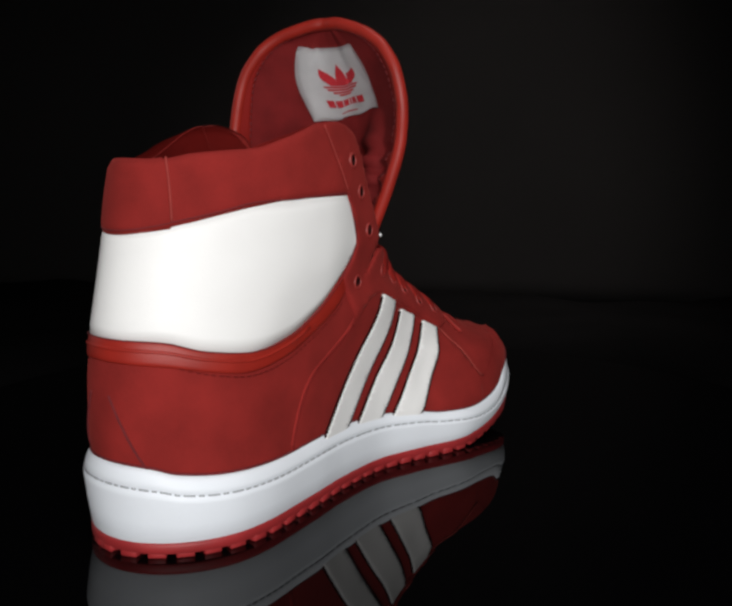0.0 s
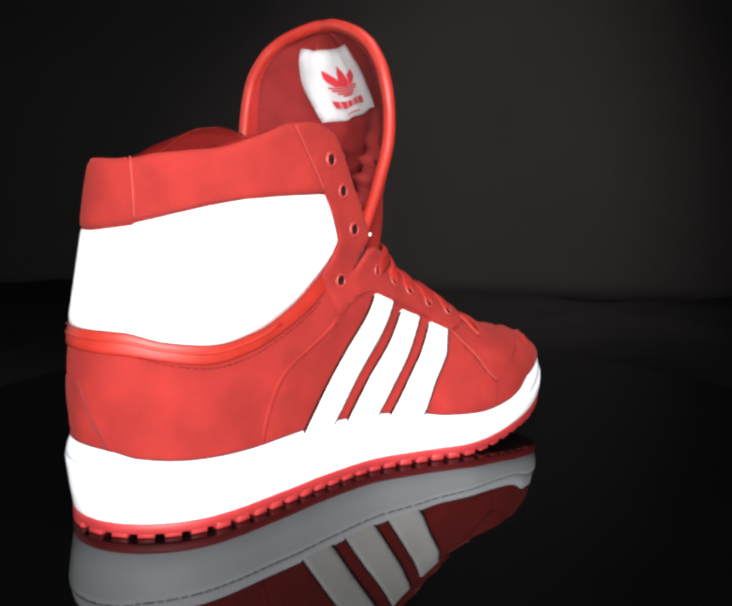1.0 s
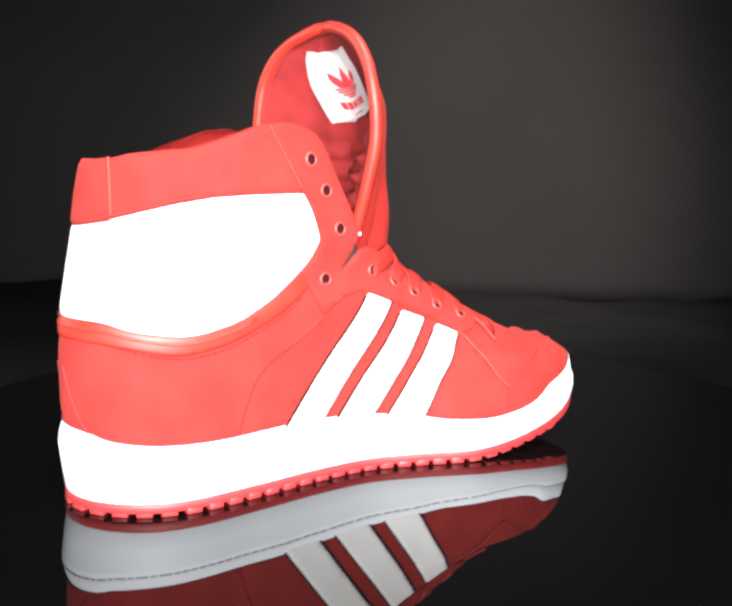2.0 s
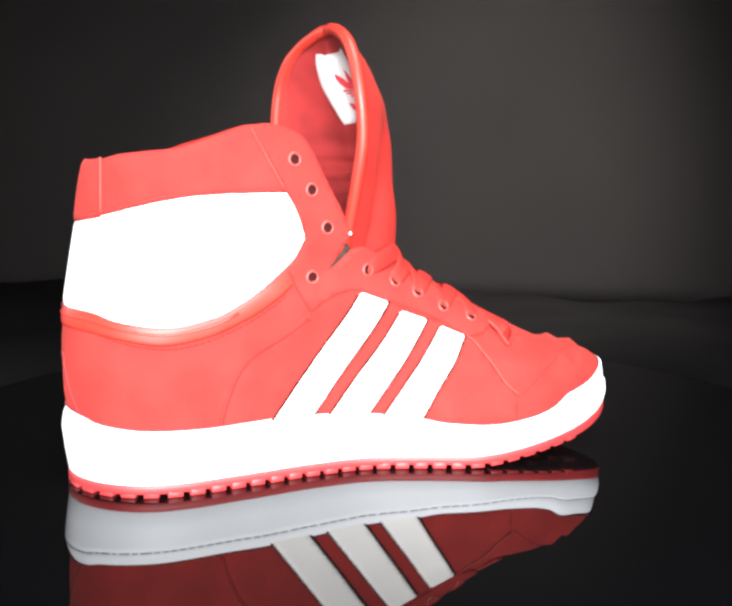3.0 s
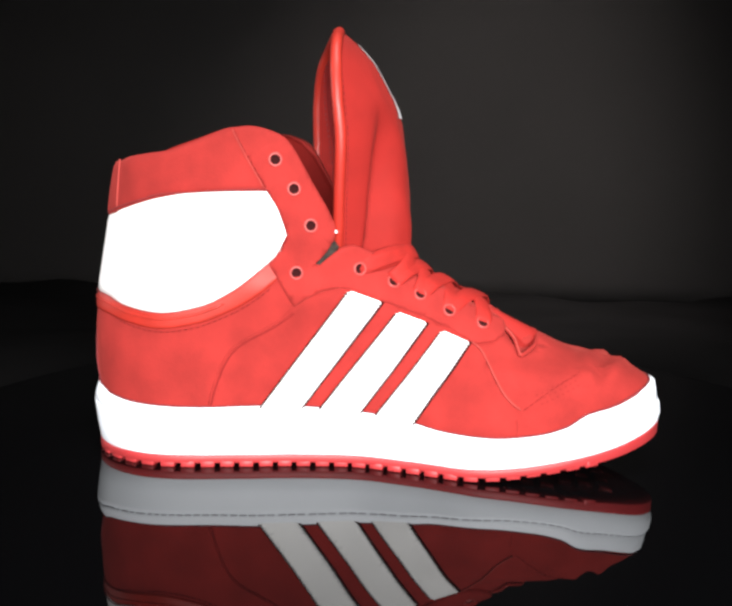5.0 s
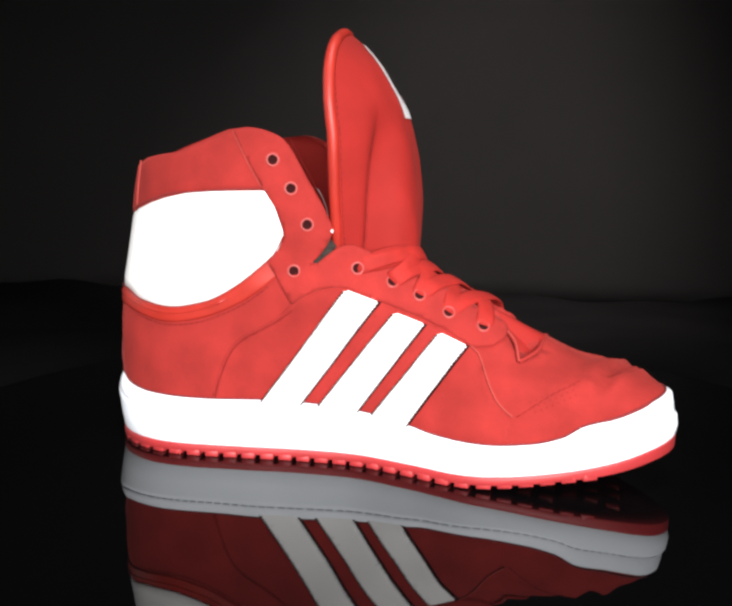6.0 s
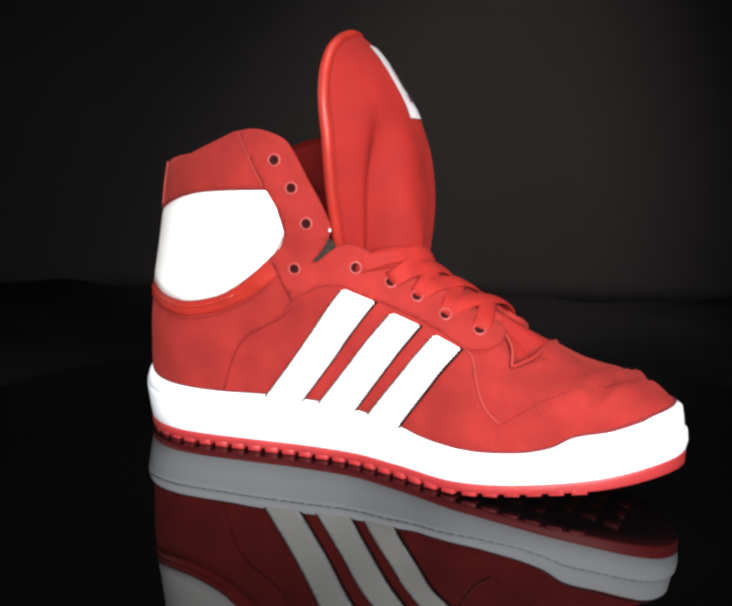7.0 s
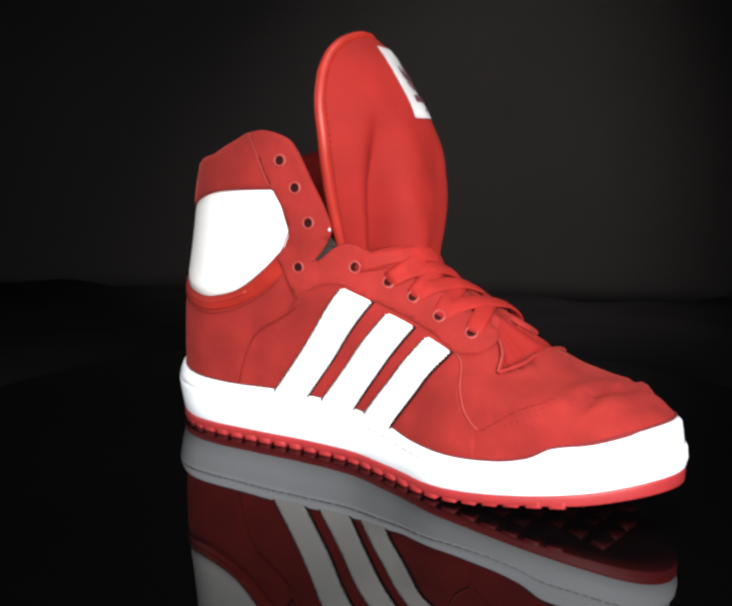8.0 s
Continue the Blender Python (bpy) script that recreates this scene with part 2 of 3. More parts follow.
def body(side, phi, z, out=0.0):
    def wide(x, s):
        y = near_y(x, z)
        return y if s < 0 else (2 * centre(x) - y) * (1 - fade(z)) + (far_sole(x) - 1) * fade(z)
    x, y = ring(side, phi, rear(z), front(z), wide, rear_round(z), (near_round(z), far_round(z)))
    # creases across the toe
    if z > 50 and 80 < x < 145:
        z = z + 2.9 * math.sin((x - 0.35 * y) * 0.42 + 1.2 * math.sin(y * 0.08)) * math.exp(-((x - 119 - 0.2 * y) / 13) ** 2) * min(1, (z - 50) / 6)
    p = Vector((x, y, z))
    if out:
        q = body(side, phi + (0.02 if phi < 3 else -0.02), z) - p
        w = body(side, phi, z + 0.5) - p
        n = q.cross(w) * (1 if phi < 3 else -1)
        if n.length > 1e-9:
            n.normalize()
            if n.y * side < 0 and abs(n.y) > 0.15:
                n.negate()
            elif abs(n.y) <= 0.15 and (n.x > 0) != (phi > 1.5):
                n.negate()
            p = p + n * out
    return p


def phi_at(x, z):
    c = 1 - 2 * (x - rear(z)) / (front(z) - rear(z))
    return math.acos(max(-1, min(1, c)))


def on_body(side, x, z, out=0.0):
    return body(side, phi_at(x, z), z, out) * MM


rise = curve((0, 72), (0.33, 70.4), (0.7, 66.2), (1, 62.4))


def dent(phi, z):
    """How far the throat is sunk between the eyestays and the vamp, in millimetres."""
    v = 0.0
    for _ in range(3):
        k = min(1.0, (math.pi - phi) / (0.71 - 0.41 * min(max(v, 0), 1)))
        v = (z - rise(k)) / (84 - 4 * k - rise(k))
    return 7.0 * min(1, max(0, v) / 0.12) * min(1, (1 - k) / 0.15) * min(1, k / 0.45) ** 2 * max(0, 1 - 0.5 * v) if v < 1.6 else 0.0


def patch(name, outline, mat, parent, side=-1, lift=1.6, step=4.0, label="", edge=0.5):
    """A flat cut piece, outline in (x, z), laid on the body with a rounded edge."""
    bm = bmesh.new()
    bm.faces.new([bm.verts.new((p[0], p[1], 0)) for p in outline])
    bmesh.ops.triangulate(bm, faces=bm.faces)
    xs, zs = [p[0] for p in outline], [p[1] for p in outline]
    for axis, lo, hi in ((0, min(xs), max(xs)), (1, min(zs), max(zs))):
        at = lo + step / 2
        while at < hi:
            co, no = [0, 0, 0], [0, 0, 0]
            co[axis], no[axis] = at, 1
            bmesh.ops.bisect_plane(bm, geom=bm.verts[:] + bm.edges[:] + bm.faces[:], plane_co=co, plane_no=no)
            at += step
    rim = [e for e in bm.edges if e.is_boundary]
    rim_verts = {v for e in rim for v in e.verts}
    made = bmesh.ops.extrude_edge_only(bm, edges=rim)["geom"]
    low = {v for v in made if isinstance(v, bmesh.types.BMVert)}
    for v in bm.verts:
        out = -0.8 if v in low else lift * edge if v in rim_verts else lift
        v.co = on_body(side, v.co.x, v.co.y, out)
    return part(name, bm, mat, parent, label)


def band(name, low, high, x1, mat, parent, lift=1.6, nq=48, nv=10, label="", puff=0.0, far_high=None, drop=0.0):
    """A strip that wraps the heel from the near to the far side, between two heights given along x."""
    steps = [(-1, 1 - i / nq) for i in range(nq)] + [(1, i / nq) for i in range(nq + 1)]
    rows = []
    for side, q in steps:
        q = q ** 1.5
        xn = -155 + q * (x1 + 155)
        a, b = low(xn), high(xn)
        far_k = 0.5 + 0.5 * side * min(1, q * (x1 + 146) / 14)
        sag = drop * far_k * max(0, 1 - max(0, xn + 125) / 50)
        a -= sag
        b -= sag
        if far_high:
            # the far rear of the edge sags; the two heights meet behind the heel
            k = far_k
            b = b + sag + (far_high(xn) - b - sag) * k
        row = []
        for j in range(-1, nv + 2):
            v = min(max(j / nv, 0), 1)
            z = a + (b - a) * v
            out = -0.8 if j in (-1, nv + 1) else lift * (0.5 if j in (0, nv) else 1) + puff * math.sin(math.pi * v)
            x = rear(z) + q * (x1 - rear(z))
            row.append(on_body(side, x, z, out))
        rows.append(row)
    return part(name, grid(rows), mat, parent, label)


def shoe():
    ob = tagged(new("high_top_sneaker"), "red suede high-top sneaker, white ankle panel, white stripes and sole", "shoe")
    # body of the upper: closed from the sole up to the throat
    levels = [22, 28, 34, 40, 44, 47, 49, 50.5, 52, 53.5, 55, 56.5, 58, 59, 60, 61, 62, 63.5, 65, 67, 70, 74, 78, 83, 88, 93, 98, 103, 108, 112]
    turn = [(-1, math.pi * i / 72) for i in range(73)] + [(1, math.pi * (72 - i) / 72) for i in range(1, 72)]
    rows = [[body(s, f, z, -1.3 * dent(f, z)) * MM for s, f in turn] for z in levels]
    part("upper", grid(rows, closed=True), SUEDE, ob, "red suede upper with creased toe")
    # ankle shaft, open in front
    edge = curve((98, -30), (108, -31), (118, -25), (128, -25), (141, -31), (159, -41), (172, -50), (178, -58))
    top = curve((-155, 158), (-146, 159), (-125, 162), (-113, 163), (-101, 167), (-89, 171), (-77, 175), (-65, 176), (-55, 174.5), (-40, 160))
    rows = []
    for i in range(97):
        u = i / 48 - 1
        side, q = (-1 if u < 0 else 1), abs(u) ** 1.5
        row, zt = [], 165.0
        for _ in range(6):
            x = rear(zt) + q * (edge(zt) - rear(zt))
            zt = 0.5 * zt + 0.5 * (top(x) - 0.8 - 7.0 * math.exp(-((x + 138) / 22) ** 2) * (0.5 + 0.5 * side * min(1, q * 6)))
        for j in range(21):
            z = 98 + (zt - 98) * j / 20
            row.append(on_body(side, rear(z) + q * (edge(z) - rear(z)), z, -0.2))
        rows.append(row)
    bm = grid(rows)
    bmesh.ops.solidify(bm, geom=bm.faces[:], thickness=0.004)
    part("shaft", bm, NUBUCK, ob, "red nubuck lined ankle shaft")
    # collar strip, white ankle panel, padded roll
    collar_low = curve((-155, 129), (-139, 133), (-128, 136.5), (-112, 140.3), (-96, 142.8), (-73, 144), (-58, 144.5))
    collar_top = curve((-155, 159), (-146, 159.5), (-125, 162), (-113, 163.3), (-101, 167), (-89, 171), (-77, 175), (-66, 175.6), (-56, 174))
    collar_far = curve((-155, 156), (-146, 153), (-125, 155), (-113, 158), (-101, 164), (-89, 171), (-77, 175), (-66, 175.6), (-56, 174))
    band("collar", collar_low, collar_top, -55, SUEDE, ob, lift=1.5, drop=2.5, label="red suede collar band", far_high=collar_far)
    pan_low = curve((-155, 89.5), (-144, 88), (-129, 83.5), (-110, 81.5), (-89, 85.5), (-73, 94), (-55, 109), (-48, 117), (-46, 123))
    pan_top = curve((-155, 131), (-139, 135), (-128, 138), (-112, 142), (-96, 143), (-73, 145), (-57, 145.5), (-50, 136), (-46, 124))
    band("ankle_panel", pan_low, pan_top, -46, WHITE, ob, lift=1.2, drop=2.5, label="smooth white leather ankle panel")
    roll_low = curve((-155, 80.5), (-146, 79), (-129, 75.5), (-111, 73), (-92, 76), (-73, 84), (-59, 93), (-50, 101))
    roll_top = curve((-155, 90), (-144, 88.5), (-129, 84), (-110, 82), (-89, 86), (-73, 94.5), (-57, 108), (-50, 113))
    band("padded_roll", roll_low, roll_top, -51, LEATHER, ob, lift=0.8, puff=0.35, drop=2.5, label="glossy red leather padded roll")
    for f, out in ((pan_low, 1.5), (pan_top, 1.6), (lambda x: 0.42 * roll_low(x) + 0.58 * roll_top(x), 1.0)):
        line = []
        for k in range(-30, 31):
            side, q = (-1 if k < 0 else 1), (abs(k) / 30) ** 1.5
            xn = -155 + q * 109
            z = f(xn) - 2.5 * (0.5 + 0.5 * side * min(1, q * 100 / 14)) * max(0, 1 - max(0, xn + 125) / 50)
            line.append(on_body(side, rear(z) + q * (-46 - rear(z)), z, out))
        if out == 1.0:
            part("roll_ridge", tube(line[6:-6], 0.75 * MM, 8), LEATHER, ob)
        else:
            # thin dark outline puts in the shade along the white panel's edges
            part("panel_seam_shade", tube(line, 0.3 * MM, 6), DARK_THREAD_AND_SHADE, ob)
    # eyestay, both sides
    stay = ([(-73, 174.5), (-65, 176), (-56, 174.6), (-48, 171), (-43, 165), (-39, 158), (-34, 149), (-29, 140.5), (-25, 133), (-22.5, 127), (-23, 122),
             (-27, 115), (-32.5, 108.5), (-30, 108.2), (-24, 113.5), (-19, 117), (-13, 118), (-6, 115), (6, 108), (22, 100.5), (38, 92), (54, 84), (62, 80),
             (66, 76), (65, 72), (60, 69), (51, 68), (45, 71), (34, 77), (22, 82), (10, 86.5), (-1, 90.5), (-14, 95.5), (-20, 96.5), (-29, 94.5), (-36, 91),
             (-42, 87), (-49, 98), (-55, 108.5), (-49, 115), (-46, 121), (-47, 128), (-51, 137), (-56.5, 146), (-65, 160)])
    stay = [tuple(p) for p in smooth_line(stay[:13], 2) + smooth_line(stay[13:25], 2)] + stay[25:]
    for side in (-1, 1):
        patch("eyestay", stay, SUEDE, ob, side, lift=2.1, step=3.0, edge=0.75)
    # quarter panel under the stripes
    quarter = [(-42, 88), (-29, 96), (-14, 97), (0, 92), (22, 83), (45, 73), (49, 69), (53.5, 65.5), (57, 60), (60, 55), (63, 50), (66.5, 45), (71, 41), (73, 36), (73, 24), (30, 22),
               (-20, 24), (-88, 27), (-86, 34), (-84, 42), (-82, 48), (-79, 55.5), (-75, 62), (-69, 67.5), (-61, 72), (-51, 78)]
    for side in (-1, 1):
        patch("quarter", quarter, SUEDE, ob, side, lift=0.35, step=4.0, edge=0.6)
    # heel tab, seams and stitches
    as_collar = lambda f: (lambda xn: f(-155 + (xn + 155) / 17 * 8 / 91 * 100))
    tab_low, tab_top, tab_far = as_collar(lambda x: collar_low(x) + 0.7), as_collar(lambda x: collar_top(x) + 0.3), as_collar(lambda x: collar_far(x) + 0.3)
    band("heel_tab", tab_low, tab_top, -138, SUEDE, ob, lift=1.9, nq=20, drop=2.5, far_high=tab_far, label="red suede heel tab")

    def seam(pts, out, n=5):
        return [on_body(-1, p.x, p.y, out) for p in smooth_line(pts, n)]
    stitches("roll_stitching", seam([(-140, 77.5), (-129, 74.1), (-111, 71.6), (-92, 74.6), (-73, 82.6), (-59, 91.6), (-52, 98)], 0.8, 3), THREAD_AND_SHADE, ob, 0.25)
    stitches("collar_stitching", seam([(-71.5, 172.5), (-63, 158.5), (-56, 146.8), (-51.5, 138.5)], 2.2, 3), THREAD_AND_SHADE, ob, 0.2)
    stitches("toe_stitching", seam([(76, 39), (80, 42), (85, 46), (91, 50), (99, 54.3), (106, 57.3)], 0.2, 3), THREAD_AND_SHADE, ob, 0.2)
    part("tab_edge", tube(seam([(-137.6, 134), (-137.4, 142), (-137.2, 150), (-137, 158.5)], 1.7, 3), 0.5 * MM, 6), CUT, ob, "pale raw edge of the heel tab")
    for side, pts in ((-1, [(0.30, 37), (0.24, 46), (0.17, 56), (0.10, 66)]), (1, [(0.30, 37), (0.24, 46), (0.17, 56), (0.10, 66)])):
        line = [body(side, p.x, p.y, 0.2) * MM for p in smooth_line([Vector(q) for q in pts], 1e9)]
        part("heel_seam", tube(smooth_line(line, 2 * MM), 0.5 * MM, 6), DARK_THREAD_AND_SHADE, ob)
    # gusset over the throat, behind the raised edge of the vamp
    def throat(u, v, out):
        k = abs(u)
        f = math.pi - k * (0.71 + (0.30 - 0.71) * v)
        z = rise(k) + (84 - 4 * k - rise(k)) * v
        return body(-1 if u < 0 else 1, f, z, out - dent(f, z)) * MM
    part("throat_gusset", grid([[throat(i / 28 - 1, j / 20, 0.55) for i in range(57)] for j in range(21)]), NUBUCK, ob, "smooth red nubuck gusset")
    lip = [throat(i / 14 - 1, 0, 1.8 * abs(i / 14 - 1) - 0.8) for i in range(29)]
    part("vamp_edge", tube(smooth_line(lip, 1.5 * MM), 1.0 * MM, 8), SUEDE, ob)
    # the free front edge of the eyestay stands up over the throat
    flap = smooth_line([throat(-1, v / 12, 0.8 + 1.0 * math.sin(math.pi * v / 10)) for v in range(0, 11)], 1.2 * MM)
    part("eyestay_flap", tube(flap, 1.1 * MM, 8), SUEDE, ob)
    part("flap_edge", tube([p + Vector((0.1, -0.55, 0.55)) * MM for p in flap], 0.5 * MM, 6), CUT, ob, "pale raw suede edge")
    for side in (-1, 1):
        for pts, r in (([(46, 71.5), (49, 69), (53.5, 65.5), (57, 60), (60, 55), (63, 50), (66.5, 45), (71, 41), (74, 39)], 0.45),
                       ([(-42, 87), (-36, 91), (-29, 94.6), (-20, 96.6)], 0.32), ([(-72.6, 174), (-65, 160), (-57, 146.3)], 0.3)):
            if r == 0.3 and side > 0:
                continue
            line = [on_body(side, p.x, p.y, 0.8 if r != 0.3 else 2.1) for p in smooth_line(pts, 3)]
            part("cut_edge", tube(line, r * MM, 6), CUT, ob)
        # the heel piece overlaps the quarter: its edge faces the toe
        seam_line = smooth_line([(-86, 34), (-84, 42), (-82, 48), (-79, 55.5), (-75, 62), (-69, 67.5), (-61, 72), (-51, 78), (-43, 84)], 3)
        part("heel_overlap", tube([on_body(side, p.x, p.y, 0.1) for p in seam_line], 0.65 * MM, 8), SUEDE, ob)
        # dark tube drawn in as the shadow at the foot of the overlap
        part("quarter_seam_shade", tube([on_body(side, p.x + 1.1, p.y - 0.8, 0.4) for p in seam_line], 0.36 * MM, 6), THREAD_AND_SHADE, ob)
    patch("gap_tape", [(-35, 106.5), (-29, 106.5), (-22, 114), (-20.5, 117.5), (-23, 121), (-27, 117)], TAPE, ob, -1, lift=0.4, step=2.0, label="grey-brown woven tape in the gap")
    bm = bmesh.new()
    for i in range(8):
        for j in range(3):
            x, z = 82 + i * 2.6 + j * 1.3, 46.5 + i * 1.25 - j * 2.2
            p, n = on_body(-1, x, z, 0.25), on_body(-1, x, z, 1.25)
            m = Matrix.Translation(p) @ (n - p).to_track_quat("Z", "Y").to_matrix().to_4x4()
            bmesh.ops.create_circle(bm, cap_ends=True, segments=8, radius=0.36 * MM, matrix=m)
    for x0, z0, x1, z1 in ((0, 82, -31, 42), (24, 71, -1, 40)):
        for i in range(6):
            x, z = x0 + (x1 - x0) * i / 5, z0 + (z1 - z0) * i / 5
            p, n = on_body(-1, x, z, 1.0), on_body(-1, x, z, 2.0)
            m = Matrix.Translation(p) @ (n - p).to_track_quat("Z", "Y").to_matrix().to_4x4()
            bmesh.ops.create_circle(bm, cap_ends=True, segments=8, radius=0.4 * MM, matrix=m)
    tagged(part("perforations", bm, THREAD_AND_SHADE, ob, "punched holes in the toe"), kind="stuff")
    # stripes with pinked edges
    for tl, tr, bl, br in (((-14, 94.6), (0.3, 89.4), (-61.5, 28), (-43, 28)), ((10.6, 83.6), (24, 78.6), (-30.5, 28), (-11.5, 27)),
                           ((34, 74.1), (46.4, 69), (0.2, 27), (17.5, 25))):
        outline = [tl, tr]
        for a, b in ((tr, br), (bl, tl)):
            a, b = Vector(a), Vector(b)
            n = 2 * round((b - a).length / 1.7) + 1
            across = Vector((b.y - a.y, a.x - b.x)).normalized()
            for i in range(1, n):
                outline.append(tuple(a.lerp(b, i / n) - across * (1.35 if i % 2 else 0)))
            outline += [tuple(b)] if b.x == br[0] else []
            if b.x == br[0]:
                outline.append(bl)
        # a dark sheet under the stripe paints the shade between its teeth
        shade_quad = [(tl[0] - 2.5, tl[1] - 0.6), (tr[0] + 2.3, tr[1] - 0.5), (br[0] + 2.2, br[1]), (bl[0] - 2.2, bl[1])]
        for side in (-1, 1):
            patch("stripe_edge_shade", shade_quad, HOLE_SHADE, ob, side, lift=1.55, step=3.0, edge=0.97)
            patch("stripe", outline, WHITE, ob, side, lift=1.85, step=3.0, edge=0.97, label="white leather stripe with pinked edges")
    return ob


def sole(ob):
    """White cupsole with a stitched rim, red outsole and its lugs."""
    red = curve((-160, 6.3), (40, 6.5), (60, 7.4), (73, 8.6), (95, 11.8), (122, 17), (148, 24.5), (158, 27.5))
    lip = curve((-160, 39.5), (-149, 37.5), (-142, 35), (-122, 33), (-91, 32.3), (-57, 33.3), (-41, 33), (-10, 31), (18, 28), (35, 25), (61, 24), (83, 26),
                (98, 30), (108, 36), (122, 39.5), (133, 43.5), (142, 47), (152, 49.5))

    def wide(x, s):
        y = near_rows[0][1](x)
        return y if s < 0 else far_sole(x)
    turn = [(-1, math.pi * i / 120) for i in range(121)] + [(1, math.pi * (120 - i) / 120) for i in range(1, 120)]

    def loop(out, height, lean=0.0, ridge=0.0):
        row = []
        for n, (s, f) in enumerate(turn):
            g = min(1, max(0, (f - 1.95) / 1.1))
            x, y = ring(s, f, -156, 152, wide, 45, (115, 85), out - lean * g * g * (3 - 2 * g) - (ridge if f > 2.3 and n % 2 else 0))
            row.append(Vector((x, y, height(x))) * MM)
        return row
    # the groove runs level while the rim rises over the toe
    level = curve((-160, 0), (30, 0), (90, 0.2), (152, 0.24))
    mix = lambda t, d=0.0: (lambda x: red(x) + (lip(x) - red(x)) * (t - level(x) * (t / 0.745 if t < 0.745 else max(0, min(1, (0.91 - t) / 0.14)))) + d)
    prof = [(-6, mix(0)), (0.2, mix(0)), (0.9, mix(0, 0.7)), (2.2, mix(0.3), 0.5), (3.4, mix(0.62), 2.4), (3.5, mix(0.70), 3.2), (2.9, mix(0.72), 3.4), (2.9, mix(0.745), 3.6),
            (3.2, mix(0.76), 3.7), (2.7, mix(0.84), 3.9), (1.8, mix(0.93), 4.0), (1.0, mix(0.985), 4.4), (-0.6, mix(1.0), 5.4), (-3.5, mix(0.95), 9)]
    part("midsole", grid([loop(*r) for r in prof], closed=True), RUBBER, ob, "white rubber cupsole with a stitched rim")
    deep = curve((-160, 4.2), (95, 4.2), (120, 5.2), (158, 6.5))
    # a dark tube draws the gap shade where the upper meets the rim
    welt = []
    for s, f in turn:
        z = 33.0
        for _ in range(5):
            p = body(s, f, z, 0.3)
            z = lip(p.x) + 0.35
        welt.append(p * MM)
    part("welt_seam_shade", tube(welt + welt[:1], 0.55 * MM, 6), DARK_THREAD_AND_SHADE, ob)
    low = lambda x: red(x) - deep(x)
    low_wall = lambda d: (lambda x: low(x) - d)
    bm = grid([loop(*r) for r in ((-5, mix(0, 0.3)), (0.4, mix(0, 0.3)), (0.9, mix(0, -0.2)), (1.05, mix(0, -1.2), 0, 0.35), (1.0, low_wall(-0.4), 0, 0.35), (0.6, low_wall(0)), (-12, low_wall(0)))],
              closed=True)
    bm.verts.ensure_lookup_table()
    n = len(turn)
    bm.faces.new(bm.verts[-n:])
    outsole = part("outsole", bm, RED_RUBBER, ob, "ridged red rubber outsole")
    # lugs round the edge, one every 9.5 mm
    bm = bmesh.new()
    bmesh.ops.create_cube(bm, size=1)
    for v in bm.verts:
        v.co = Vector((v.co.x * 7.2 * MM, v.co.y * 11 * MM, v.co.z * 3.4 * MM))
    bmesh.ops.bevel(bm, geom=bm.edges[:], offset=0.35 * MM, segments=1, affect="EDGES")
    first = part("lug", bm, RED_RUBBER, outsole)
    line = loop(-4.55, low)
    spots, run = [], 0.0
    for a, b in zip(line, line[1:] + line[:1]):
        step = (b - a).length
        while run < step:
            if a.x < 0.118:
                spots.append((a.lerp(b, run / step), b - a))
            run += 10.1 * MM
        run -= step
    for i, (at, along) in enumerate(spots):
        lug = first if i == 0 else new("lug", first.data)
        lug.parent = outsole
        lug.matrix_basis = Matrix.Translation(at - Vector((0, 0, (0.4 - 1.1 * min(1, max(0, at.x - 0.055) / 0.03)) * MM))) @ Matrix.Rotation(math.atan2(along.y, along.x), 4, "Z") @ Matrix.Rotation(
            -math.atan2(along.z, math.hypot(along.x, along.y)), 4, "Y")
    # rows of lugs under the foot
    for x in range(-140, 130, 11):
        for k in range(-2, 3):
            yn, yf = ring(-1, math.acos(1 - 2 * (x + 156) / 308), -156, 152, wide)[1], ring(1, math.acos(1 - 2 * (x + 156) / 308), -156, 152, wide)[1]
            y = (yn + yf) / 2 + k * 14
            if yn + 16 < y < yf - 16:
                lug = new("lug", first.data)
                lug.parent = outsole
                lug.matrix_basis = Matrix.Translation(Vector((x, y, low(x) - 0.4)) * MM) @ Matrix.Rotation(-math.atan2(low(x + 1) - low(x - 1), 2), 4, "Y")
    # stitches in the groove of the rim
    bm = bmesh.new()
    a = loop(3.0, mix(0.737), 3.5)
    for i in range(len(a)):
        p, q = a[i], a[(i + 1) % len(a)]
        k = max(1, round((q - p).length / (1.1 * MM)))
        for j in range(k):
            s0, s1 = p.lerp(q, j / k), p.lerp(q, (j + 0.8) / k)
            if (i * 7 + j) % 4:
                side = (s1 - s0).cross(Vector((0, 0, 1))).normalized() * 0.35 * MM
                up = Vector((0, 0, 0.32 * MM))
                vs = [bm.verts.new(c) for c in (s0 - up + side, s1 - up + side, s1 + up + side, s0 + up + side, s0 - up - side, s1 - up - side, s1 + up - side, s0 + up - side)]
                for f in ((0, 1, 2, 3), (4, 7, 6, 5), (3, 2, 6, 7), (0, 4, 5, 1)):
                    bm.faces.new([vs[n] for n in f])
    tagged(part("sole_stitching", bm, STITCH, ob, "grey stitches round the sole"), kind="stuff")


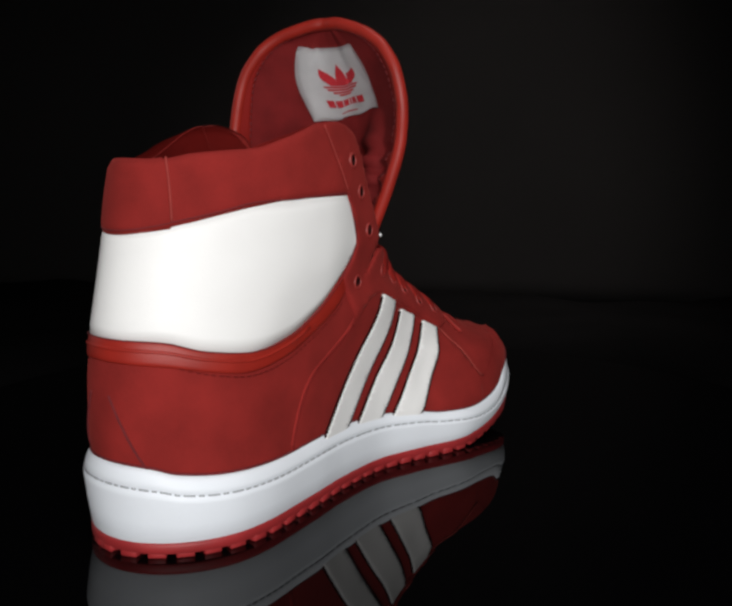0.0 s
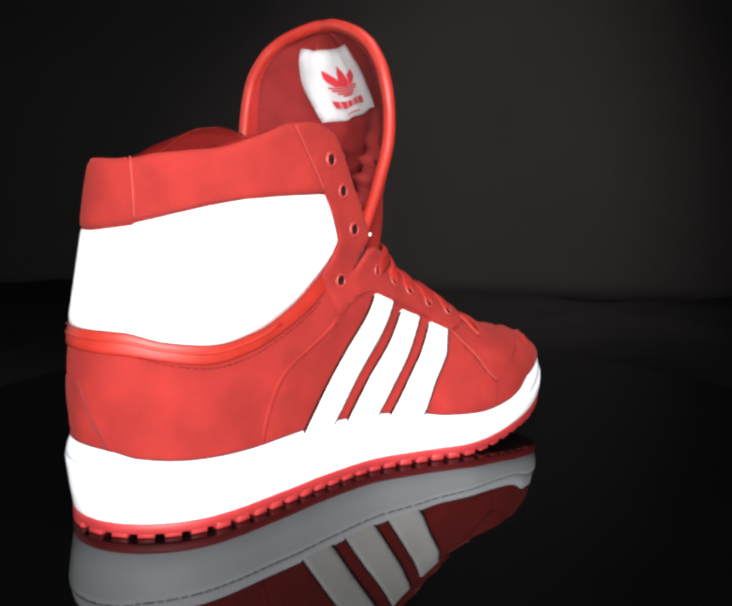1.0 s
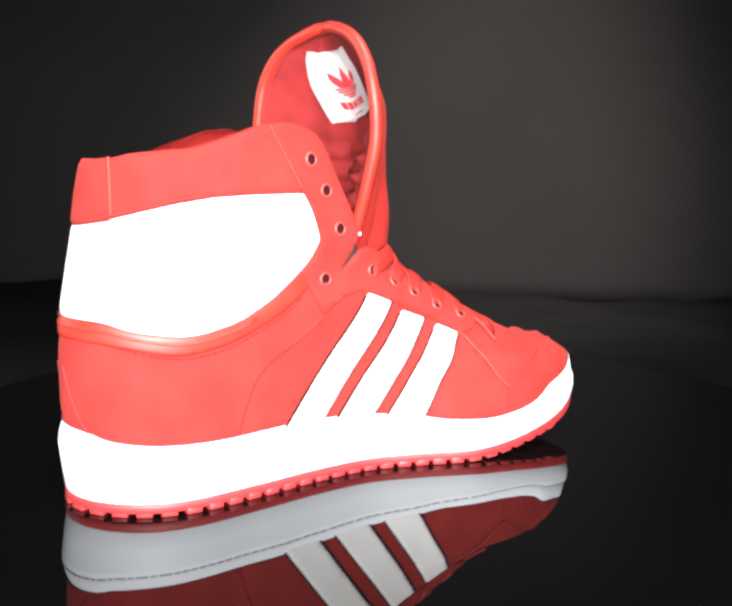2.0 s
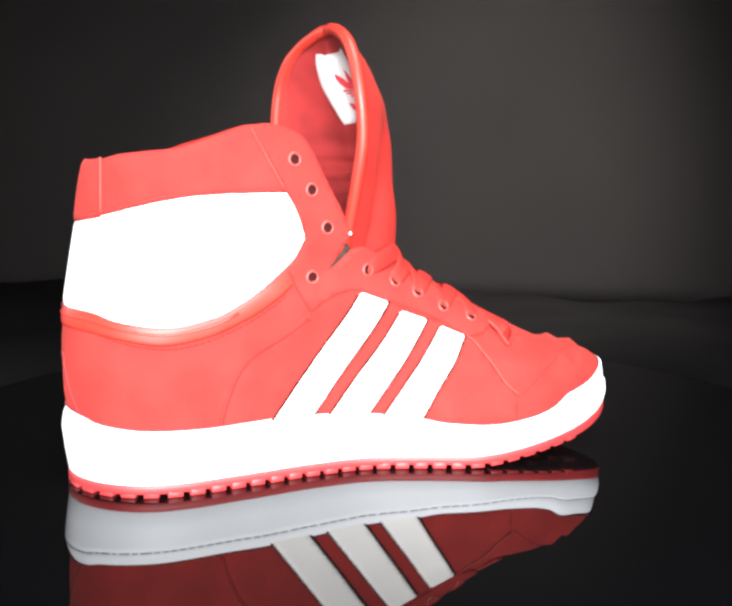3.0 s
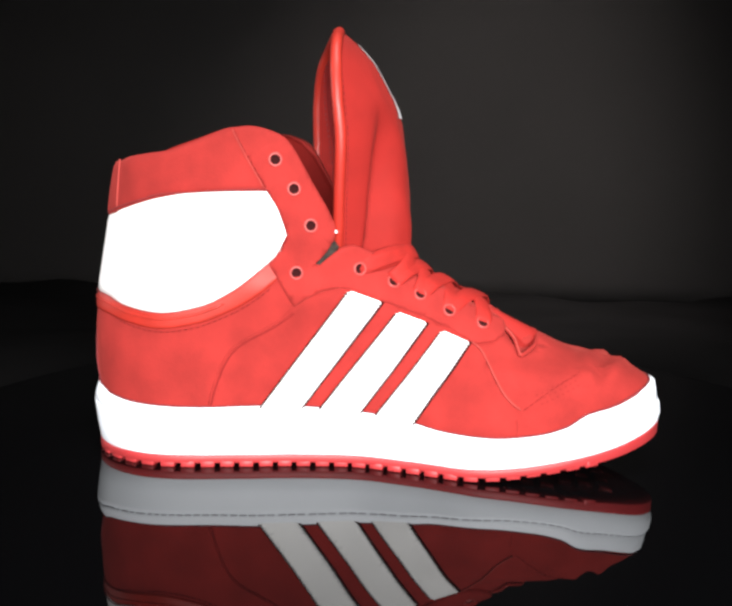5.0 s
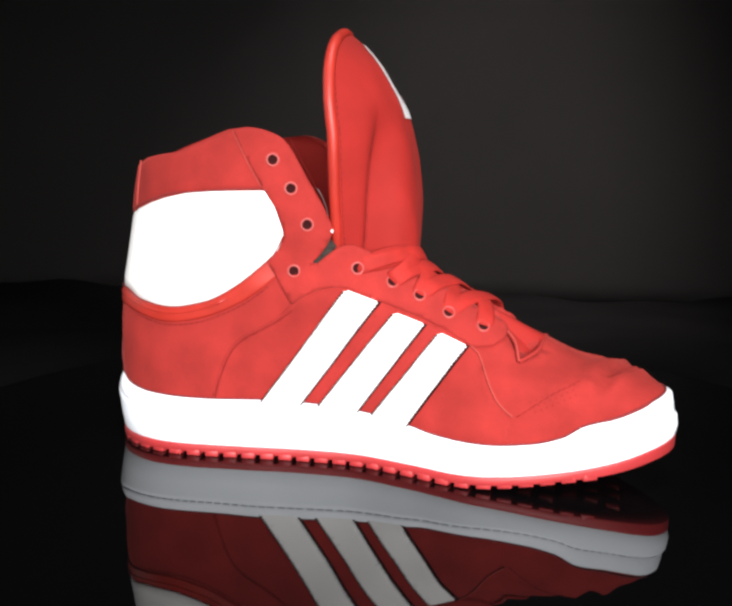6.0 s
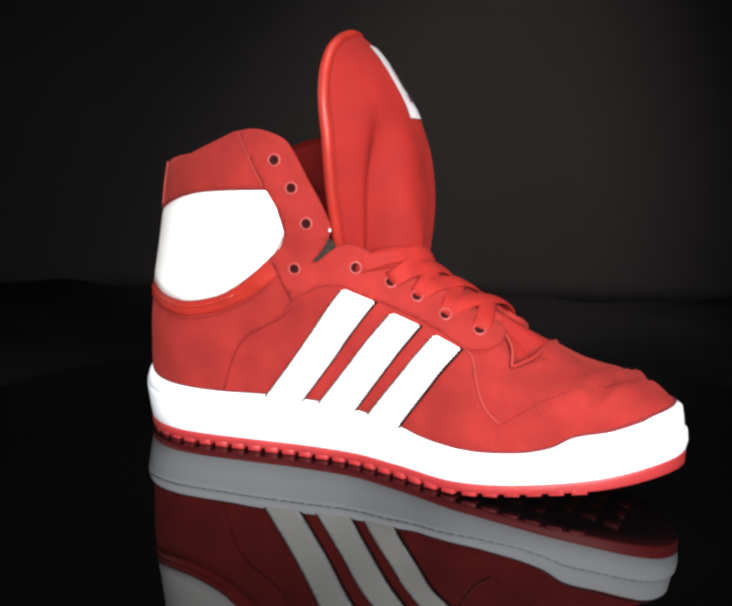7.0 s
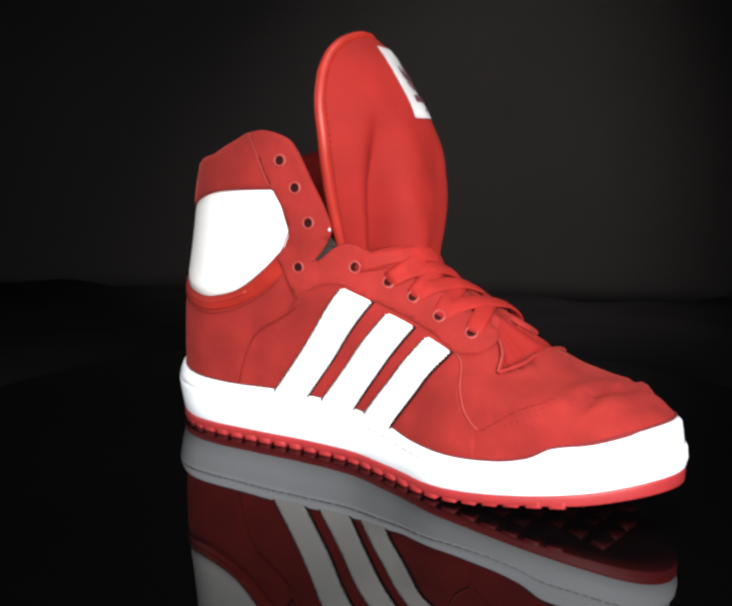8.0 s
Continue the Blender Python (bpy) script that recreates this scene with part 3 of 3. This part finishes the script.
def tongue(ob):
    """The tall tongue, bent round the shin, with a leather-bound edge."""
    near = [(112, -22, -4), (130, -21, -12), (148, -20, -19), (170, -19, -25), (186, -20.5, -26.5), (200, -22, -24), (210, -23, -19), (219, -24, -9), (224, -25, 3), (226, -25.5, 11)]
    far = [(112, -36, 46), (130, -40, 55), (148, -42, 61), (170, -44, 64), (186, -44, 61.5), (200, -43, 58), (210, -41, 52), (219, -36, 43), (224, -31, 30), (226, -28, 21)]
    mid = [(112, 11, 33), (130, 11, 33), (148, 10, 32), (170, 8, 30), (186, 4.5, 27), (200, -3, 24), (210, -9, 21), (219, -17, 18), (224, -23, 16), (226, -26, 16)]
    cols = [[curve(*[(r[0], r[k]) for r in rows]) for k in (1, 2)] for rows in (near, far, mid)]

    shoulder = curve((112, 0.78), (135, 0.76), (166, 0.70), (189, 0.56), (210, 0.45), (225, 0.45))

    def at(s, z, out=0.0):
        (nx, ny), (fx, fy), (mx, my) = [(c[0](z), c[1](z)) for c in cols]
        # a rounded bow through near edge, middle and far edge
        p1 = shoulder(z)
        b = math.sin(math.pi / 2 * min(1, max(s, 0) / 0.5)) ** 0.85 if s < p1 else math.cos(math.pi / 2 * min(1, (s - p1) / (1 - p1))) ** 0.75
        x = (nx + (fx - nx) * s) * (1 - b) + mx * b
        y = ny + (fy - ny) * s
        low = min(1, max(0, (190 - z) / 50))
        past = s - 0.155 - max(0, z - 115) / 70 * 0.12
        fold = math.exp(-(past / ((0.03 if past < 0 else 0.085) + 0.03 * max(0, z - 115) / 75)) ** 2) * low
        x += (2.0 * noise.noise((s * 3, z * 0.02, 7)) + 1.0 * noise.noise((s * 7, z * 0.05, 3))) * math.sin(math.pi * s) * min(1, max(0, (222 - z) / 30))
        return Vector((x - 12 * fold, y + 3 * fold, z)) * MM

    def frame_at(s, z):
        p = at(s, z)
        a, b = at(min(s + 0.01, 1), z) - at(max(s - 0.01, 0), z), at(s, min(z + 0.5, 226)) - at(s, z - 0.5)
        n = a.cross(b).normalized()
        return p, n
    def pad(s, z):
        # padding, with creases across it where the tongue bends and a ridge beside the label
        across = math.sin(math.pi * min(max(s, 0), 1))
        bend = math.exp(-((z - 152) / 17) ** 2) * (math.sin(z * 0.55 + 5 * s + 1.5 * noise.noise((s * 3, z * 0.04, 1))) * 4.2 + 1.6)
        ridge = 2.2 * math.exp(-((s - 0.80 + (z - 190) * 0.0016) / 0.03) ** 2) * min(1, max(0, z - 150) / 15)
        return 1.5 + (4.5 * across + bend * across ** 0.4) * min(1, max(0, 226 - z) / 12) + ridge * min(1, max(0, 224 - z) / 8) + 0.7 * noise.noise((s * 9, z * 0.09, 2)) * across
    zs = [100 + 12 * i / 2 for i in range(3)] + [112 + i * 3 for i in range(32)] + [210, 213, 215, 217, 219, 220.5, 222, 223, 224, 224.7, 225.3, 225.7, 226]
    out_rows, in_rows = [], []
    for z in zs:
        o, n_ = [], []
        for i in range(61):
            p, n = frame_at(i / 60, z)
            o.append(p + n * 1.5 * MM)
            n_.append(p - n * pad(i / 60, z) * MM)
        out_rows.append(o)
        in_rows.append(n_)
    part("tongue_front", grid(out_rows), NUBUCK, ob, "red suede tongue front with a fold")
    part("tongue_lining", grid(in_rows), LINING, ob, "dark red textile tongue lining")
    edge = [at(0, z) for z in zs] + [at(i / 20, 226) for i in range(1, 20)] + [at(1, z) for z in reversed(zs)]
    part("tongue_binding", tube(smooth_line(edge[::2], 2 * MM), 3.0 * MM, 10), LEATHER, ob, "glossy red leather binding of the tongue")
    # leather facing inside the edge, and its stitches
    for lo, hi in ((0.0, 0.055), (1.0, 0.98)):
        rows = []
        for z in zs[3:-4]:
            row = []
            for i in range(5):
                p, n = frame_at(lo + (hi - lo) * i / 4, z)
                row.append(p - n * (pad(lo + (hi - lo) * i / 4, z) + (0.9 if i < 4 else -0.2)) * MM)
            rows.append(row)
        part("facing", grid(rows), NUBUCK, ob)
        line = []
        for z in zs[4:-5]:
            p, n = frame_at(lo + (hi - lo) * 0.82, z)
            line.append(p - n * (pad(lo + (hi - lo) * 0.82, z) + 1.0) * MM)
        stitches("facing_stitching", line, DARK_THREAD_AND_SHADE, ob, 0.4)
        line = []
        for z in zs[4:-5]:
            p, n = frame_at(lo + (hi - lo) * 0.42, z)
            line.append(p + n * 1.6 * MM)
        stitches("edge_stitching", line, THREAD_AND_SHADE, ob, 0.3)
    # woven label inside, printed label outside: corners (s, z), near top first
    inner = ((0.24, 219.5), (0.87, 219), (0.80, 184), (0.23, 187.5))
    outer = ((0.42, 219.5), (0.76, 219), (0.80, 183.5), (0.505, 183.5))

    def label(name, corners, face, mat, words):
        def on(u, v, lift):
            a, b, c, d = corners
            s_ = (a[0] * (1 - u) + b[0] * u) * (1 - v) + (d[0] * (1 - u) + c[0] * u) * v
            z_ = (a[1] * (1 - u) + b[1] * u) * (1 - v) + (d[1] * (1 - u) + c[1] * u) * v
            p, n = frame_at(s_, z_)
            return p + n * face * ((1.5 if face > 0 else pad(s_, z_) + 0.6) + lift) * MM

        def sheet(u0, u1, v0, v1, lift, nu=10, nv=10, shape=None):
            rows = []
            for j in range(nv + 1):
                v = v0 + (v1 - v0) * j / nv
                k = shape(j / nv) if shape else 1.0
                mid_u = (u0 + u1) / 2
                rows.append([on(mid_u + (u0 + (u1 - u0) * i / nu - mid_u) * k, v, lift) for i in range(nu + 1)])
            return grid(rows)
        bm = sheet(0, 1, 0, 1, 0.5, 16, 16)
        bmesh.ops.solidify(bm, geom=bm.faces[:], thickness=0.0004)
        base = part(name, bm, FABRIC, ob, words)
        # plain emblem: three leaves over bars, one bar of print under them
        leaf = lambda t: max(0.03, math.sin(math.pi * min(t, 0.7) / 1.4)) * (1 if t < 0.7 else 1 - (t - 0.7) * 1.1)
        for du, v0, wide, tilt in ((0.0, 0.19, 0.17, 0.0), (-0.2, 0.27, 0.19, -0.15), (0.2, 0.27, 0.19, 0.15)):
            rows = []
            for j in range(11):
                t = j / 10
                mid_u = 0.5 + du + tilt * (0.5 - t) * 1.1
                rows.append([on(mid_u + (i / 6 - 0.5) * wide * leaf(t), v0 + (0.5 - v0) * t, 1.1) for i in range(7)])
            part("emblem_leaf", grid(rows), mat, base)
        for k, (v, w) in enumerate(((0.51, 0.54), (0.545, 0.48), (0.58, 0.36), (0.612, 0.22))):
            part("emblem_bar", sheet(0.5 - w / 2, 0.5 + w / 2, v, v + 0.022, 1.1, 8, 1), mat, base)
        for u0, u1 in ((0.2, 0.31), (0.335, 0.42), (0.44, 0.47), (0.49, 0.58), (0.6, 0.7), (0.72, 0.8)):
            part("print_bar", sheet(u0, u1, 0.69, 0.79, 1.1, 3, 2), mat, base)
        part("print_bar", sheet(0.36, 0.66, 0.885, 0.91, 1.1, 4, 1), mat, base)
        return base
    label("inner_label", inner, -1, PRINT, "white woven label with red emblem")
    label("front_label", outer, 1, NAVY, "white printed label with dark emblem")


def lacing(ob):
    rows_low = [(-10.7, 106), (6.3, 98.3), (20.5, 92), (36, 84), (53.7, 77.4)]
    rows_high = [(-52, 160), (-43, 146), (-34.5, 128), (-41.5, 104)]
    bm = bmesh.new()
    for k, (r, h) in enumerate(((3.7, -0.3), (3.5, 0.35), (2.9, 0.6), (2.45, 0.35), (2.4, -0.4))):
        for i in range(20):
            bm.verts.new((r * MM * math.cos(i * math.pi / 10), r * MM * math.sin(i * math.pi / 10), h * MM))
    bm.verts.ensure_lookup_table()
    for k in range(4):
        for i in range(20):
            bm.faces.new([bm.verts[j] for j in (k * 20 + i, k * 20 + (i + 1) % 20, k * 20 + 20 + (i + 1) % 20, k * 20 + 20 + i)])
    ring_mesh = None
    for side in (-1, 1):
        for x, z in rows_low + rows_high:
            p = on_body(side, x, z, 2.1)
            n = (on_body(side, x, z, 4.1) - p).normalized()
            m = Matrix.Translation(p) @ n.to_track_quat("Z", "Y").to_matrix().to_4x4()
            if ring_mesh is None:
                e = part("eyelet", bm, LACQUER, ob, "red lacquered eyelet ring")
                ring_mesh = e.data
            else:
                e = new("eyelet", ring_mesh)
                e.parent = ob
                e["label"] = "red lacquered eyelet ring"
            e.matrix_basis = m
            b2 = bmesh.new()
            bmesh.ops.create_circle(b2, cap_ends=True, segments=16, radius=2.45 * MM)
            h = part("eyelet_hole", b2, HOLE_SHADE, e)
            h.matrix_basis = Matrix.Translation((0, 0, 0.12 * MM))
    # crossing laces over the throat
    for i in range(5):
        for side in (-1, 1):
            a = rows_low[i]
            b = rows_low[i - 1] if i else rows_low[0]
            if i == 0 and side == 1:
                continue
            p, q = on_body(side, a[0], a[1], 2.6), on_body(-side, b[0], b[1], 2.6)
            p, q = p + Vector((0.7, -side * 1.2, 1.3)) * MM, q + Vector((0.7, side * 1.2, 1.3)) * MM
            line, ups = [], []
            up0 = Vector(((0.97, 0, 0.24), (0.86, 0, 0.51), (0.62, 0, 0.78), (0.5, 0, 0.866), (0.47, 0, 0.88))[i])
            axis = Vector((up0.z, 0, -up0.x))
            m, rise = p.lerp(q, 0.5) / MM, 0.0
            while rise < 40 and m.x + up0.x * rise < front(m.z + up0.z * rise):
                rise += 0.5
            hub = p.lerp(q, 0.5) - up0 * 20 * MM
            rise = min(rise, 24 if i == 0 else 19)
            for k in range(29):
                t = k / 28
                arch = math.sin(math.pi * t) ** 0.7
                at = p.lerp(q, t) + up0 * (arch * (rise + 1.2 + (1.5 if side > 0 else 0)) - 2.0 + 2.0 * min(1, arch * 2)) * MM
                at += Vector((0.5, 0, 0.9)) * noise.noise((i * 3.1, t * 4, side)) * 0.7 * MM
                line.append(at)
                up = at - hub
                up -= axis * up.dot(axis)
                ups.append(up.normalized())
            part("lace", tube(line, 4.7 * MM, 12, 0.22, ups), LACE, ob, "flat red woven lace")


def sneaker_details(ob):
    bm = bmesh.new()
    bmesh.ops.create_uvsphere(bm, u_segments=10, v_segments=6, radius=0.65 * MM)
    for v in bm.verts:
        v.co.z *= 1.4
        v.co += on_body(-1, -22.6, 125, 2.8)
    part("thread_knot", bm, FABRIC, ob, "white thread knot")
    sole(ob)
    tongue(ob)
    lacing(ob)


sneaker = shoe()
sneaker_details(sneaker)


def motions():
    turn = [(0.0, 50.44), (0.5, 45.06), (1.0, 39.75), (1.5, 34.3), (3.0, 17.25), (3.5, 11.45), (4.0, 5.65), (4.5, 0.0), (6.0, -16.2), (6.5, -21.6),
            (7.0, -27.1), (7.5, -32.8), (8.0, -38.65)]
    walk(sneaker, [(t, pose(0, 0, 0, 0, 0, a)) for t, a in turn])
    centre_at = Vector((*DISC, 0))
    spin = [(t, Matrix.Translation(centre_at) @ pose(0, 0, 0, 0, 0, a) @ Matrix.Translation(-centre_at)) for t, a in turn]
    walk(turntable_thing, spin)


motions()
